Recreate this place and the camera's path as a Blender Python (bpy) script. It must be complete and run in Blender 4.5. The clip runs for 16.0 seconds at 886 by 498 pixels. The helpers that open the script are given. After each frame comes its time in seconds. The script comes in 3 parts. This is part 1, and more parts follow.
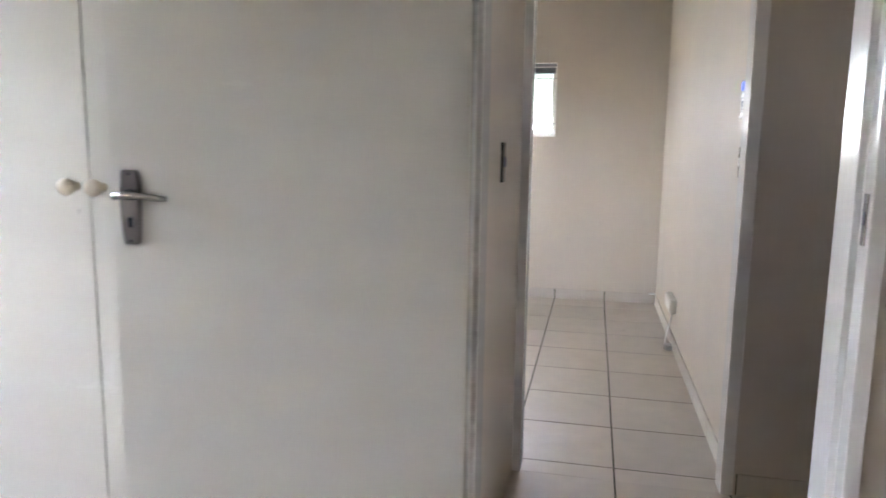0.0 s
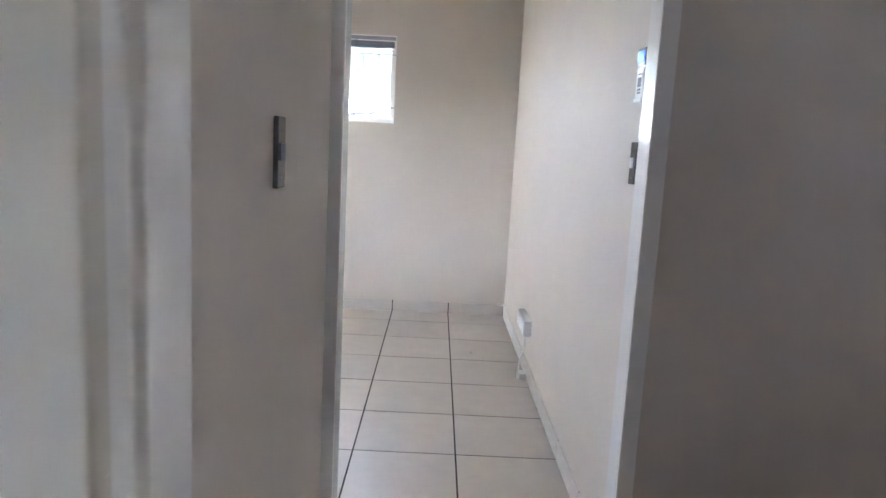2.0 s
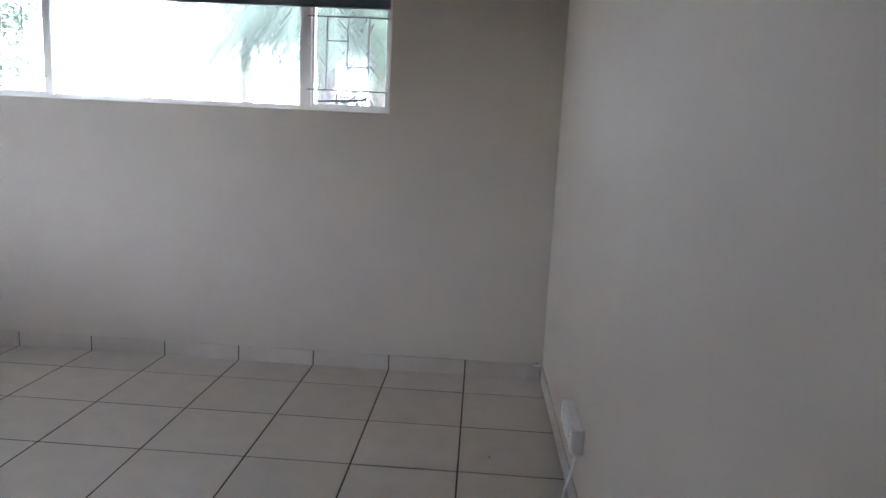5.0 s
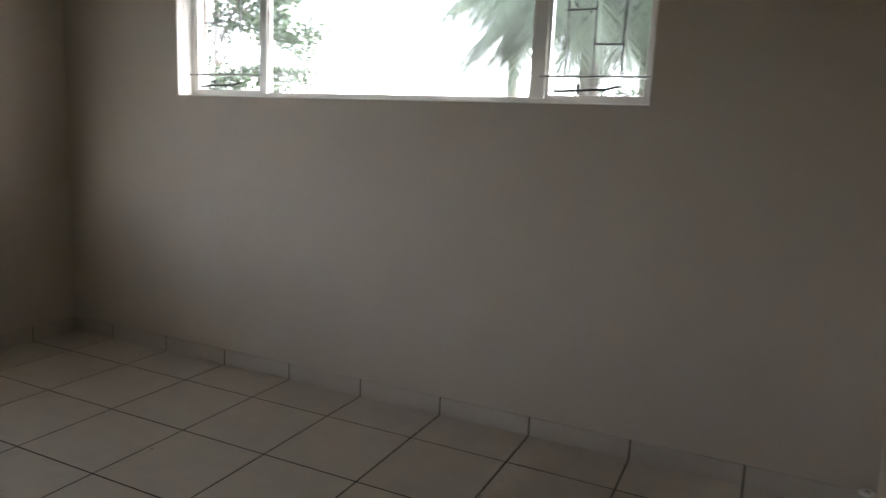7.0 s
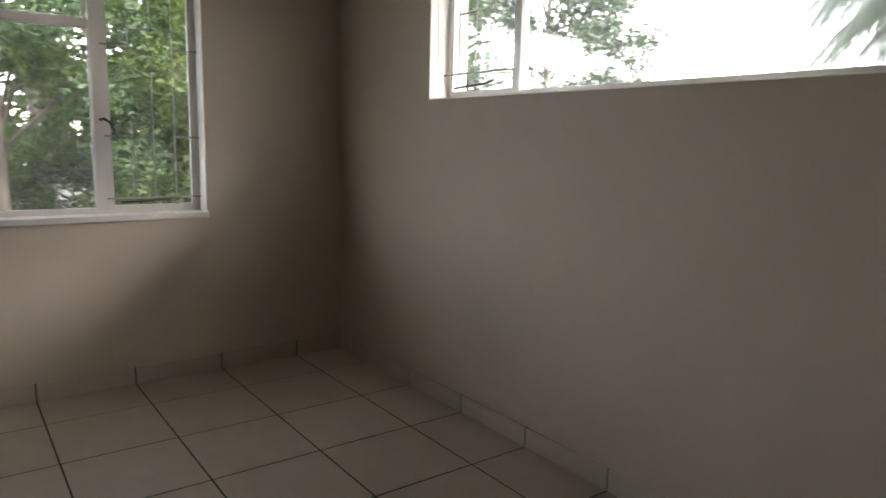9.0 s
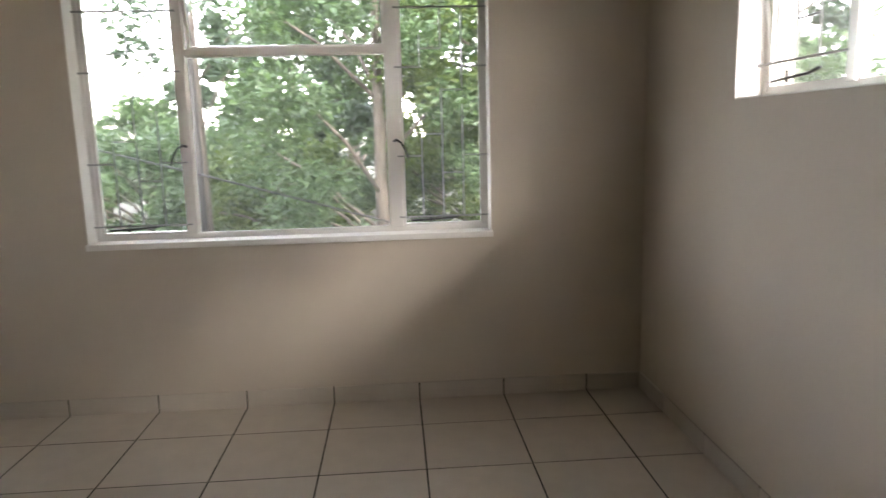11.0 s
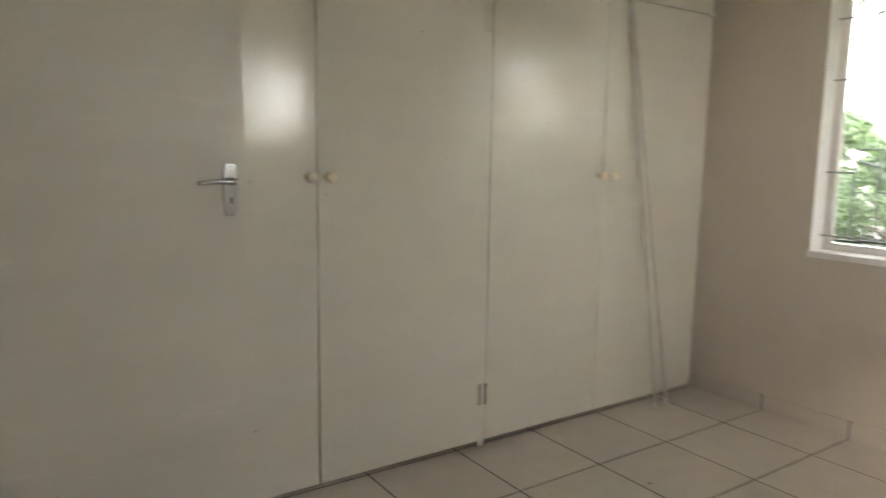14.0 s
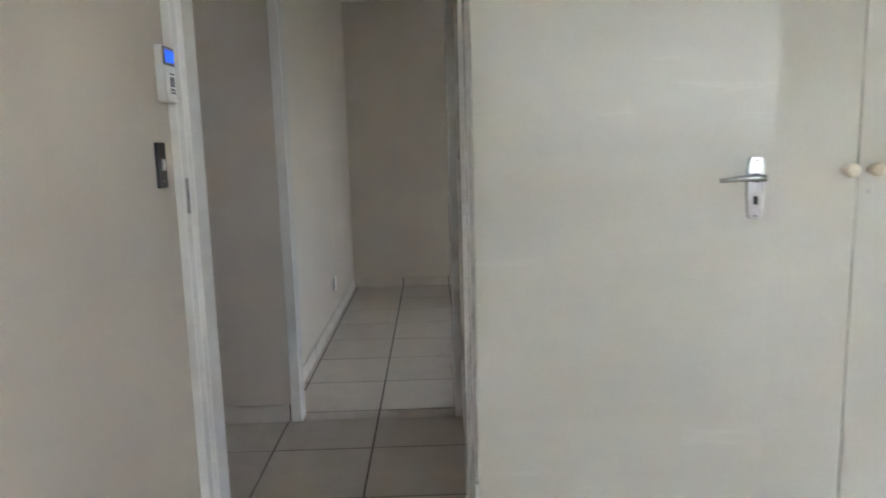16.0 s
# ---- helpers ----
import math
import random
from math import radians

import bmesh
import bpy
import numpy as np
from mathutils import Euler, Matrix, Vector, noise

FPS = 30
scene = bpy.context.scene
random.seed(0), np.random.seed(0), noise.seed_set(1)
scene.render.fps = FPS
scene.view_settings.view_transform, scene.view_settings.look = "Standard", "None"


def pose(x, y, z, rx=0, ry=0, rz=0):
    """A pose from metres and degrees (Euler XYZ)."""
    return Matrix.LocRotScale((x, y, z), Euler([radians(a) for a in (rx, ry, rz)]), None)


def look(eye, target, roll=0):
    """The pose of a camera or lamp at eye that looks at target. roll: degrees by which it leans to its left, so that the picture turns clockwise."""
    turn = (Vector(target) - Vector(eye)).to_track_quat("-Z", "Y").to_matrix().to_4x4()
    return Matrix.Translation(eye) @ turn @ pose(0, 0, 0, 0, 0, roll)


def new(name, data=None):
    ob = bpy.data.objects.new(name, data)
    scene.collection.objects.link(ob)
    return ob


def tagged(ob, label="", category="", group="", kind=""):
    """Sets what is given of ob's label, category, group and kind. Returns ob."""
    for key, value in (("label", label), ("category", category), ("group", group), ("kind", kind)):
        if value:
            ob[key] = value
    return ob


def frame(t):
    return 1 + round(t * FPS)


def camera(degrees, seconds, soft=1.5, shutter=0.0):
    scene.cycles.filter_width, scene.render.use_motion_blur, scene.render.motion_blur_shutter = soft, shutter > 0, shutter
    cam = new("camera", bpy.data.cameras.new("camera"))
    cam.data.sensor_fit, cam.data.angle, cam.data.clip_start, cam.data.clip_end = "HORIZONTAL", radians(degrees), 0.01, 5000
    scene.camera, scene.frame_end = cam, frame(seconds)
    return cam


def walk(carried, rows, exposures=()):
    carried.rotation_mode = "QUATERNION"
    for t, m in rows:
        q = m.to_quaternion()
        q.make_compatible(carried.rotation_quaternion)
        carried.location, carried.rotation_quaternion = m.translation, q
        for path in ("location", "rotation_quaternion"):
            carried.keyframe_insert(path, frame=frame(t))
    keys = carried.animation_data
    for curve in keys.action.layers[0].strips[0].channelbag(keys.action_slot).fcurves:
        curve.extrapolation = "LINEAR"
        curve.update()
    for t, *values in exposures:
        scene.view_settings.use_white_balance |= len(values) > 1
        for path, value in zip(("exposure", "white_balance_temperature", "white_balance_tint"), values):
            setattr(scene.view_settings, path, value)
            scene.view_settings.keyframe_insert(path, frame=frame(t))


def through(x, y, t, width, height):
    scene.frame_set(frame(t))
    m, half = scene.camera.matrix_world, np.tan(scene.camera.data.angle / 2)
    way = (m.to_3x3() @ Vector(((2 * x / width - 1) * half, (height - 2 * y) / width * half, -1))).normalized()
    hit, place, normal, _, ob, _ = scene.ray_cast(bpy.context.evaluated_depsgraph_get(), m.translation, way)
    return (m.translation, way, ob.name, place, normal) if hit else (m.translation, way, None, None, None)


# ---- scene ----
cam = camera(65.9, 16.0, shutter=0.4)
PATH = [
    (0, (-0.561, -5.762, 1.285), (-0.984, -3.829, 1.000), 0.82),
    (0.5, (-0.568, -5.544, 1.289), (-0.794, -3.577, 1.009), 0.32),
    (1, (-0.632, -5.346, 1.295), (-0.685, -3.365, 1.031), -1.17),
    (1.5, (-0.598, -5.103, 1.278), (-0.529, -3.123, 1.004), 1.34),
    (2, (-0.564, -4.852, 1.279), (-0.537, -2.875, 0.978), 3.03),
    (2.5, (-0.576, -4.577, 1.288), (-0.523, -2.603, 0.972), 0.99),
    (3, (-0.561, -4.338, 1.279), (-0.360, -2.374, 0.956), -0.05),
    (5.5, (-0.395, -3.156, 1.305), (-0.613, -1.193, 0.989), 1.65),
    (6, (-0.437, -2.907, 1.276), (-0.799, -0.963, 0.976), -0.49),
    (6.5, (-0.434, -2.662, 1.328), (-1.024, -0.784, 0.969), -0.25),
    (7, (-0.471, -2.433, 1.278), (-1.307, -0.646, 0.946), 2.53),
    (7.5, (-0.538, -2.193, 1.252), (-1.544, -0.498, 0.913), 1.22),
    (8, (-0.564, -1.928, 1.286), (-1.712, -0.321, 0.971), -1.65),
    (8.5, (-0.600, -1.713, 1.281), (-2.011, -0.328, 0.984), 1.06),
    (9, (-0.664, -1.575, 1.231), (-2.254, -0.402, 0.918), 1.29),
    (11.5, (-0.962, -0.834, 1.334), (-2.934, -0.995, 1.036), 0.21),
    (12, (-1.048, -0.765, 1.293), (-2.973, -1.234, 1.017), 2.61),
    (12.5, (-1.094, -0.709, 1.288), (-2.891, -1.529, 0.973), 1.70),
    (13, (-1.013, -0.732, 1.289), (-2.669, -1.816, 0.999), 1.37),
    (13.5, (-0.941, -0.689, 1.284), (-2.383, -2.043, 0.986), 0.51),
    (14, (-0.942, -0.704, 1.269), (-2.049, -2.348, 0.998), 0.86),
    (14.5, (-0.998, -0.726, 1.259), (-1.781, -2.551, 1.017), 2.04),
    (15, (-0.860, -0.675, 1.262), (-1.278, -2.613, 1.002), 1.84),
    (15.5, (-0.823, -0.839, 1.269), (-0.991, -2.805, 0.942), 0.68),
    (16, (-0.715, -1.049, 1.281), (-0.746, -3.027, 0.988), -1.57),
]
EXPOSURES = [(0.0, 6.55, 6000, 20), (1.5, 6.7, 5600, 20), (3.0, 6.6, 5400, 19), (5.5, 4.85, 5600, 18), (7.0, 4.15, 6300, 16), (9.0, 3.9, 6700, 16), (11.5, 4.6, 6600, 17), (12.0, 4.5, 6500, 17), (13.0, 4.4, 6500, 20), (14.0, 5.0, 7000, 15), (15.0, 5.5, 6700, 13), (15.5, 5.75, 6200, 13), (16.0, 6.05, 5900, 14)]
walk(cam, [(t, look(eye, target, roll)) for t, eye, target, roll in PATH], EXPOSURES)


# ---- world, sun, light ----
world = bpy.data.worlds.new("sky")
scene.world = world
world.use_nodes = True
wn = world.node_tree
sky = wn.nodes.new("ShaderNodeTexSky")
sky.sky_type = "NISHITA"
sky.sun_disc = False
SUN_EL, SUN_ROT = radians(28), radians(54)
sky.sun_elevation, sky.sun_rotation = SUN_EL, SUN_ROT
sky.air_density, sky.dust_density, sky.ozone_density = 1.0, 0.35, 1.0
wn.nodes["Background"].inputs["Strength"].default_value = 0.15
# thin high cloud greys the blue of the sky
veil = wn.nodes.new("ShaderNodeHueSaturation")
veil.inputs["Saturation"].default_value = 0.35
wn.links.new(sky.outputs["Color"], veil.inputs["Color"])
wn.links.new(veil.outputs["Color"], wn.nodes["Background"].inputs["Color"])

sun = new("sun", bpy.data.lights.new("sun", "SUN"))
sun.data.energy, sun.data.angle, sun.data.color = 0.30, radians(20), (1.0, 0.97, 0.93)
sun_dir = Vector((math.sin(SUN_ROT) * math.cos(SUN_EL), math.cos(SUN_ROT) * math.cos(SUN_EL), math.sin(SUN_EL)))
sun.matrix_world = look(sun_dir * 30, (0, 0, 0))


# ---- materials ----
def material(name, colour, rough=0.5, vary=0.06, scale=6.0, bump=0.1, bump_scale=180.0, metal=0.0, coat=0.0,
             spots=0.0, spot_colour=(0.3, 0.24, 0.16), spot_scale=2.5, by_object=0.0, streak=1.0, spec=0.5):
    m = bpy.data.materials.new(name)
    m.use_nodes = True
    t = m.node_tree
    b = t.nodes["Principled BSDF"]
    b.inputs["Roughness"].default_value = rough
    b.inputs["Metallic"].default_value = metal
    b.inputs["Specular IOR Level"].default_value = spec
    b.inputs["Coat Weight"].default_value = coat
    b.inputs["Coat Roughness"].default_value = 0.08
    geo = t.nodes.new("ShaderNodeNewGeometry")
    mp = t.nodes.new("ShaderNodeMapping")
    mp.inputs["Scale"].default_value = (1, 1, streak)
    t.links.new(geo.outputs["Position"], mp.inputs["Vector"])
    big = t.nodes.new("ShaderNodeTexNoise")
    big.inputs["Scale"].default_value, big.inputs["Detail"].default_value = scale, 6
    t.links.new(mp.outputs["Vector"], big.inputs["Vector"])
    ramp = t.nodes.new("ShaderNodeValToRGB")
    lo = tuple(max(0.0, c * (1 - vary)) for c in colour)
    hi = tuple(min(1.0, c * (1 + vary)) for c in colour)
    ramp.color_ramp.elements[0].position, ramp.color_ramp.elements[1].position = 0.3, 0.7
    ramp.color_ramp.elements[0].color, ramp.color_ramp.elements[1].color = (*lo, 1), (*hi, 1)
    t.links.new(big.outputs["Fac"], ramp.inputs["Fac"])
    out = ramp.outputs["Color"]
    if by_object:
        info = t.nodes.new("ShaderNodeObjectInfo")
        hsv = t.nodes.new("ShaderNodeHueSaturation")
        rng = t.nodes.new("ShaderNodeMapRange")
        rng.inputs["To Min"].default_value, rng.inputs["To Max"].default_value = 1 - by_object, 1 + by_object
        t.links.new(info.outputs["Random"], rng.inputs["Value"])
        t.links.new(rng.outputs["Result"], hsv.inputs["Value"])
        t.links.new(out, hsv.inputs["Color"])
        out = hsv.outputs["Color"]
    if spots:
        sp = t.nodes.new("ShaderNodeTexNoise")
        sp.inputs["Scale"].default_value, sp.inputs["Detail"].default_value = spot_scale, 9
        sp.inputs["Roughness"].default_value = 0.7
        t.links.new(mp.outputs["Vector"], sp.inputs["Vector"])
        r2 = t.nodes.new("ShaderNodeMapRange")
        r2.inputs["From Min"].default_value, r2.inputs["From Max"].default_value = 0.58, 0.78
        r2.inputs["To Max"].default_value = spots
        t.links.new(sp.outputs["Fac"], r2.inputs["Value"])
        mix = t.nodes.new("ShaderNodeMix")
        mix.data_type = "RGBA"
        t.links.new(r2.outputs["Result"], mix.inputs["Factor"])
        t.links.new(out, mix.inputs["A"])
        mix.inputs["B"].default_value = (*spot_colour, 1)
        out = mix.outputs["Result"]
    t.links.new(out, b.inputs["Base Color"])
    fine = t.nodes.new("ShaderNodeTexNoise")
    fine.inputs["Scale"].default_value, fine.inputs["Detail"].default_value = bump_scale, 4
    t.links.new(mp.outputs["Vector"], fine.inputs["Vector"])
    rr = t.nodes.new("ShaderNodeMapRange")
    rr.inputs["To Min"].default_value, rr.inputs["To Max"].default_value = max(0.02, rough - 0.04), min(1, rough + 0.04)
    t.links.new(big.outputs["Fac"], rr.inputs["Value"])
    t.links.new(rr.outputs["Result"], b.inputs["Roughness"])
    bp = t.nodes.new("ShaderNodeBump")
    bp.inputs["Strength"].default_value, bp.inputs["Distance"].default_value = bump, 0.002
    t.links.new(fine.outputs["Fac"], bp.inputs["Height"])
    t.links.new(bp.outputs["Normal"], b.inputs["Normal"])
    return m


PAINT = material("wall_paint", (0.53, 0.462, 0.375), 0.68, 0.03, 2.2, 0.25, 120, spots=0.10, spot_colour=(0.5, 0.45, 0.38), spot_scale=3)
CEIL = material("ceiling_paint", (0.62, 0.57, 0.50), 0.7, 0.03, 2, 0.15, 140)
ENAMEL = material("cream_enamel", (0.62, 0.58, 0.49), 0.26, 0.025, 1.6, 0.18, 34, streak=6.0, spec=0.25, spots=0.10, spot_colour=(0.52, 0.46, 0.33), spot_scale=3.2)
GLOSS_ENAMEL = material("closet_gloss_enamel", (0.62, 0.58, 0.49), 0.085, 0.02, 1.6, 0.14, 30, streak=6.0, spec=0.35, spots=0.08, spot_colour=(0.52, 0.46, 0.33), spot_scale=3.2)
STEEL_PAINT = material("white_gloss_paint", (0.74, 0.71, 0.655), 0.21, 0.015, 3, 0.06, 45, spec=0.4)
SILL_PAINT = material("sill_paint", (0.76, 0.73, 0.68), 0.4, 0.04, 5, 0.2, 90, spots=0.2, spot_colour=(0.45, 0.4, 0.33), spot_scale=8)
TILE = material("ceramic_tile", (0.54, 0.475, 0.395), 0.42, 0.05, 9, 0.12, 26, by_object=0.05, spec=0.38)
SKIRT = material("skirting_tile", (0.50, 0.445, 0.37), 0.36, 0.05, 9, 0.1, 30, by_object=0.04)
GROUT = material("grout", (0.032, 0.026, 0.021), 0.9, 0.3, 14, 0.5, 160, spots=0.16, spot_colour=(0.30, 0.25, 0.19), spot_scale=4)
CHROME = material("satin_chrome", (0.50, 0.50, 0.51), 0.2, 0.06, 30, 0.05, 200, metal=1.0)
DARK = material("dark_slot", (0.012, 0.011, 0.01), 0.6, 0.2, 20, 0.1)
BLACK = material("black_iron", (0.02, 0.019, 0.018), 0.4, 0.3, 40, 0.3, 120)
KNOB = material("cream_plastic", (0.74, 0.64, 0.48), 0.36, 0.08, 40, 0.05)
SWITCH = material("switch_plate", (0.035, 0.034, 0.035), 0.12, 0.2, 40, 0.1)
PLASTIC = material("white_plastic", (0.74, 0.72, 0.68), 0.35, 0.03, 20, 0.08)
ROD = material("white_rod", (0.56, 0.53, 0.46), 0.35, 0.05, 20, 0.1)
BAR = material("bar_paint", (0.30, 0.30, 0.28), 0.4, 0.12, 30, 0.2, 90)
BARK = material("bark", (0.13, 0.105, 0.08), 0.9, 0.4, 9, 0.9, 30, streak=0.25)
POLE = material("weathered_pole", (0.055, 0.05, 0.045), 0.9, 0.4, 6, 0.8, 30, streak=0.2)
SOIL = material("garden_ground", (0.075, 0.068, 0.04), 0.95, 0.45, 1.2, 0.8, 12)
ROOF = material("eave_board", (0.02, 0.022, 0.03), 0.6, 0.1, 6, 0.2, 60)
OUTWALL = material("outside_plaster", (0.55, 0.50, 0.42), 0.85, 0.06, 2, 0.5, 60)
PRINT = material("keypad_label", (0.16, 0.16, 0.17), 0.5, 0.2, 60, 0.1)
BLIND = material("blind_slat", (0.10, 0.105, 0.12), 0.4, 0.1, 12, 0.1, 60)
BLIND_RAIL = material("blind_rail", (0.26, 0.265, 0.28), 0.35, 0.06, 12, 0.1, 60)
GREYPLASTIC = material("grey_plastic", (0.12, 0.12, 0.15), 0.3, 0.1, 30, 0.05)
IRON = material("rusty_iron", (0.07, 0.05, 0.038), 0.6, 0.4, 60, 0.4, 120)
RUST = material("hinge_metal", (0.50, 0.46, 0.38), 0.4, 0.2, 60, 0.3, 120, spots=0.9, spot_colour=(0.06, 0.045, 0.03), spot_scale=55)

GLASS = bpy.data.materials.new("window_glass")
GLASS.use_nodes = True
gb = GLASS.node_tree.nodes["Principled BSDF"]
gb.inputs["Transmission Weight"].default_value = 1.0
gb.inputs["Roughness"].default_value = 0.0
gb.inputs["IOR"].default_value = 1.45
gb.inputs["Base Color"].default_value = (0.96, 0.98, 0.97, 1)
# a pale haze of veiling glare over the view, mixed into the panes
haze = GLASS.node_tree.nodes.new("ShaderNodeBsdfTranslucent")
haze.inputs["Color"].default_value = (0.85, 0.85, 0.82, 1)
haze_noise = GLASS.node_tree.nodes.new("ShaderNodeTexNoise")
haze_noise.inputs["Scale"].default_value, haze_noise.inputs["Detail"].default_value = 5.0, 6
haze_range = GLASS.node_tree.nodes.new("ShaderNodeMapRange")
haze_range.inputs["To Min"].default_value, haze_range.inputs["To Max"].default_value = 0.008, 0.024
haze_mix = GLASS.node_tree.nodes.new("ShaderNodeMixShader")
haze_geo = GLASS.node_tree.nodes.new("ShaderNodeNewGeometry")
GLASS.node_tree.links.new(haze_geo.outputs["Position"], haze_noise.inputs["Vector"])
GLASS.node_tree.links.new(haze_noise.outputs["Fac"], haze_range.inputs["Value"])
GLASS.node_tree.links.new(haze_range.outputs["Result"], haze_mix.inputs["Fac"])
GLASS.node_tree.links.new(gb.outputs["BSDF"], haze_mix.inputs[1])
GLASS.node_tree.links.new(haze.outputs["BSDF"], haze_mix.inputs[2])
GLASS.node_tree.links.new(haze_mix.outputs["Shader"], GLASS.node_tree.nodes["Material Output"].inputs["Surface"])

LCD = bpy.data.materials.new("lit_display")
LCD.use_nodes = True
lb = LCD.node_tree.nodes["Principled BSDF"]
lb.inputs["Base Color"].default_value = (0.02, 0.05, 0.4, 1)
lb.inputs["Emission Color"].default_value = (0.03, 0.12, 1.0, 1)
lb.inputs["Emission Strength"].default_value = 0.02


def leaf_material(name, dark, light, through):
    m = bpy.data.materials.new(name)
    m.use_nodes = True
    t = m.node_tree
    b = t.nodes["Principled BSDF"]
    geo = t.nodes.new("ShaderNodeNewGeometry")
    ramp = t.nodes.new("ShaderNodeValToRGB")
    ramp.color_ramp.elements[0].color, ramp.color_ramp.elements[1].color = (*dark, 1), (*light, 1)
    t.links.new(geo.outputs["Random Per Island"], ramp.inputs["Fac"])
    t.links.new(ramp.outputs["Color"], b.inputs["Base Color"])
    b.inputs["Roughness"].default_value = 0.45
    tr = t.nodes.new("ShaderNodeBsdfTranslucent")
    t.links.new(ramp.outputs["Color"], tr.inputs["Color"])
    mix = t.nodes.new("ShaderNodeMixShader")
    mix.inputs["Fac"].default_value = through
    t.links.new(b.outputs["BSDF"], mix.inputs[1])
    t.links.new(tr.outputs["BSDF"], mix.inputs[2])
    t.links.new(mix.outputs["Shader"], t.nodes["Material Output"].inputs["Surface"])
    return m


LEAF = leaf_material("green_leaf", (0.045, 0.08, 0.03), (0.085, 0.14, 0.045), 0.36)
LEAF_DARK = leaf_material("dark_leaf", (0.03, 0.05, 0.024), (0.05, 0.085, 0.036), 0.28)
LEAF_YELLOW = leaf_material("yellow_green_leaf", (0.055, 0.09, 0.02), (0.14, 0.19, 0.04), 0.38)
FROND = leaf_material("palm_leaf", (0.06, 0.09, 0.045), (0.12, 0.16, 0.085), 0.34)
LEAF_FAR = leaf_material("shaded_leaf", (0.035, 0.06, 0.03), (0.08, 0.12, 0.055), 0.28)


# ---- building helpers ----
def box(bm, x0, x1, y0, y1, z0, z1):
    v = [bm.verts.new(p) for p in ((x0, y0, z0), (x1, y0, z0), (x1, y1, z0), (x0, y1, z0),
                                   (x0, y0, z1), (x1, y0, z1), (x1, y1, z1), (x0, y1, z1))]
    for f in ((0, 3, 2, 1), (4, 5, 6, 7), (0, 1, 5, 4), (1, 2, 6, 5), (2, 3, 7, 6), (3, 0, 4, 7)):
        bm.faces.new([v[i] for i in f])
    return v


def boxes(*list_of):
    bm = bmesh.new()
    for b in list_of:
        box(bm, *b)
    return bm


def rounded(x0, x1, y0, y1, z0, z1, r=0.003, seg=2):
    bm = boxes((x0, x1, y0, y1, z0, z1))
    bmesh.ops.bevel(bm, geom=list(bm.edges), offset=r, segments=seg, affect="EDGES", profile=0.6)
    return bm


def tube(points, radius, seg=8, ends=None):
    """A round bar along a row of points; ends: the radius at the last point."""
    bm = bmesh.new()
    rings, n = [], len(points)
    pts = [Vector(p) for p in points]
    for i, p in enumerate(pts):
        d = (pts[min(i + 1, n - 1)] - pts[max(i - 1, 0)]).normalized()
        a = d.orthogonal().normalized() if i == 0 else (rings_a - d * rings_a.dot(d)).normalized()
        rings_a = a
        c = d.cross(a)
        r = radius if ends is None else radius + (ends - radius) * i / (n - 1)
        rings.append([bm.verts.new(p + (a * math.cos(k * math.tau / seg) + c * math.sin(k * math.tau / seg)) * r) for k in range(seg)])
    for q, w in zip(rings, rings[1:]):
        for k in range(seg):
            bm.faces.new((q[k], q[(k + 1) % seg], w[(k + 1) % seg], w[k]))
    bm.faces.new(rings[0][::-1])
    bm.faces.new(rings[-1])
    return bm


def lathe(profile, seg=20):
    """A turned piece: rows of (height along y, radius)."""
    bm = bmesh.new()
    rings = [[bm.verts.new((max(r, 1e-4) * math.cos(k * math.tau / seg), h, max(r, 1e-4) * math.sin(k * math.tau / seg))) for k in range(seg)]
             for h, r in profile]
    for q, w in zip(rings, rings[1:]):
        for k in range(seg):
            bm.faces.new((q[k], w[k], w[(k + 1) % seg], q[(k + 1) % seg]))
    bm.faces.new(rings[0])
    bm.faces.new(rings[-1][::-1])
    return bm


def mesh(name, bm, mat, smooth=False):
    bmesh.ops.recalc_face_normals(bm, faces=list(bm.faces))
    me = bpy.data.meshes.new(name)
    bm.to_mesh(me)
    bm.free()
    me.materials.append(mat)
    if smooth:
        for p in me.polygons:
            p.use_smooth = True
    return me


def part(name, bm, mat, parent, label="", smooth=False, at=None):
    ob = new(name, mesh(name, bm, mat, smooth))
    ob.parent = parent
    if at is not None:
        ob.matrix_basis = at
    if label:
        ob["label"] = label
    return ob


def thing(name, at, label, category, group="", kind=""):
    ob = new(name)
    ob.empty_display_size = 0.1
    ob.matrix_basis = at
    return tagged(ob, label, category, group, kind)


def structure(name, bm, mat, label, category):
    ob = new(name, mesh(name, bm, mat))
    return tagged(ob, label, category, kind="structure")


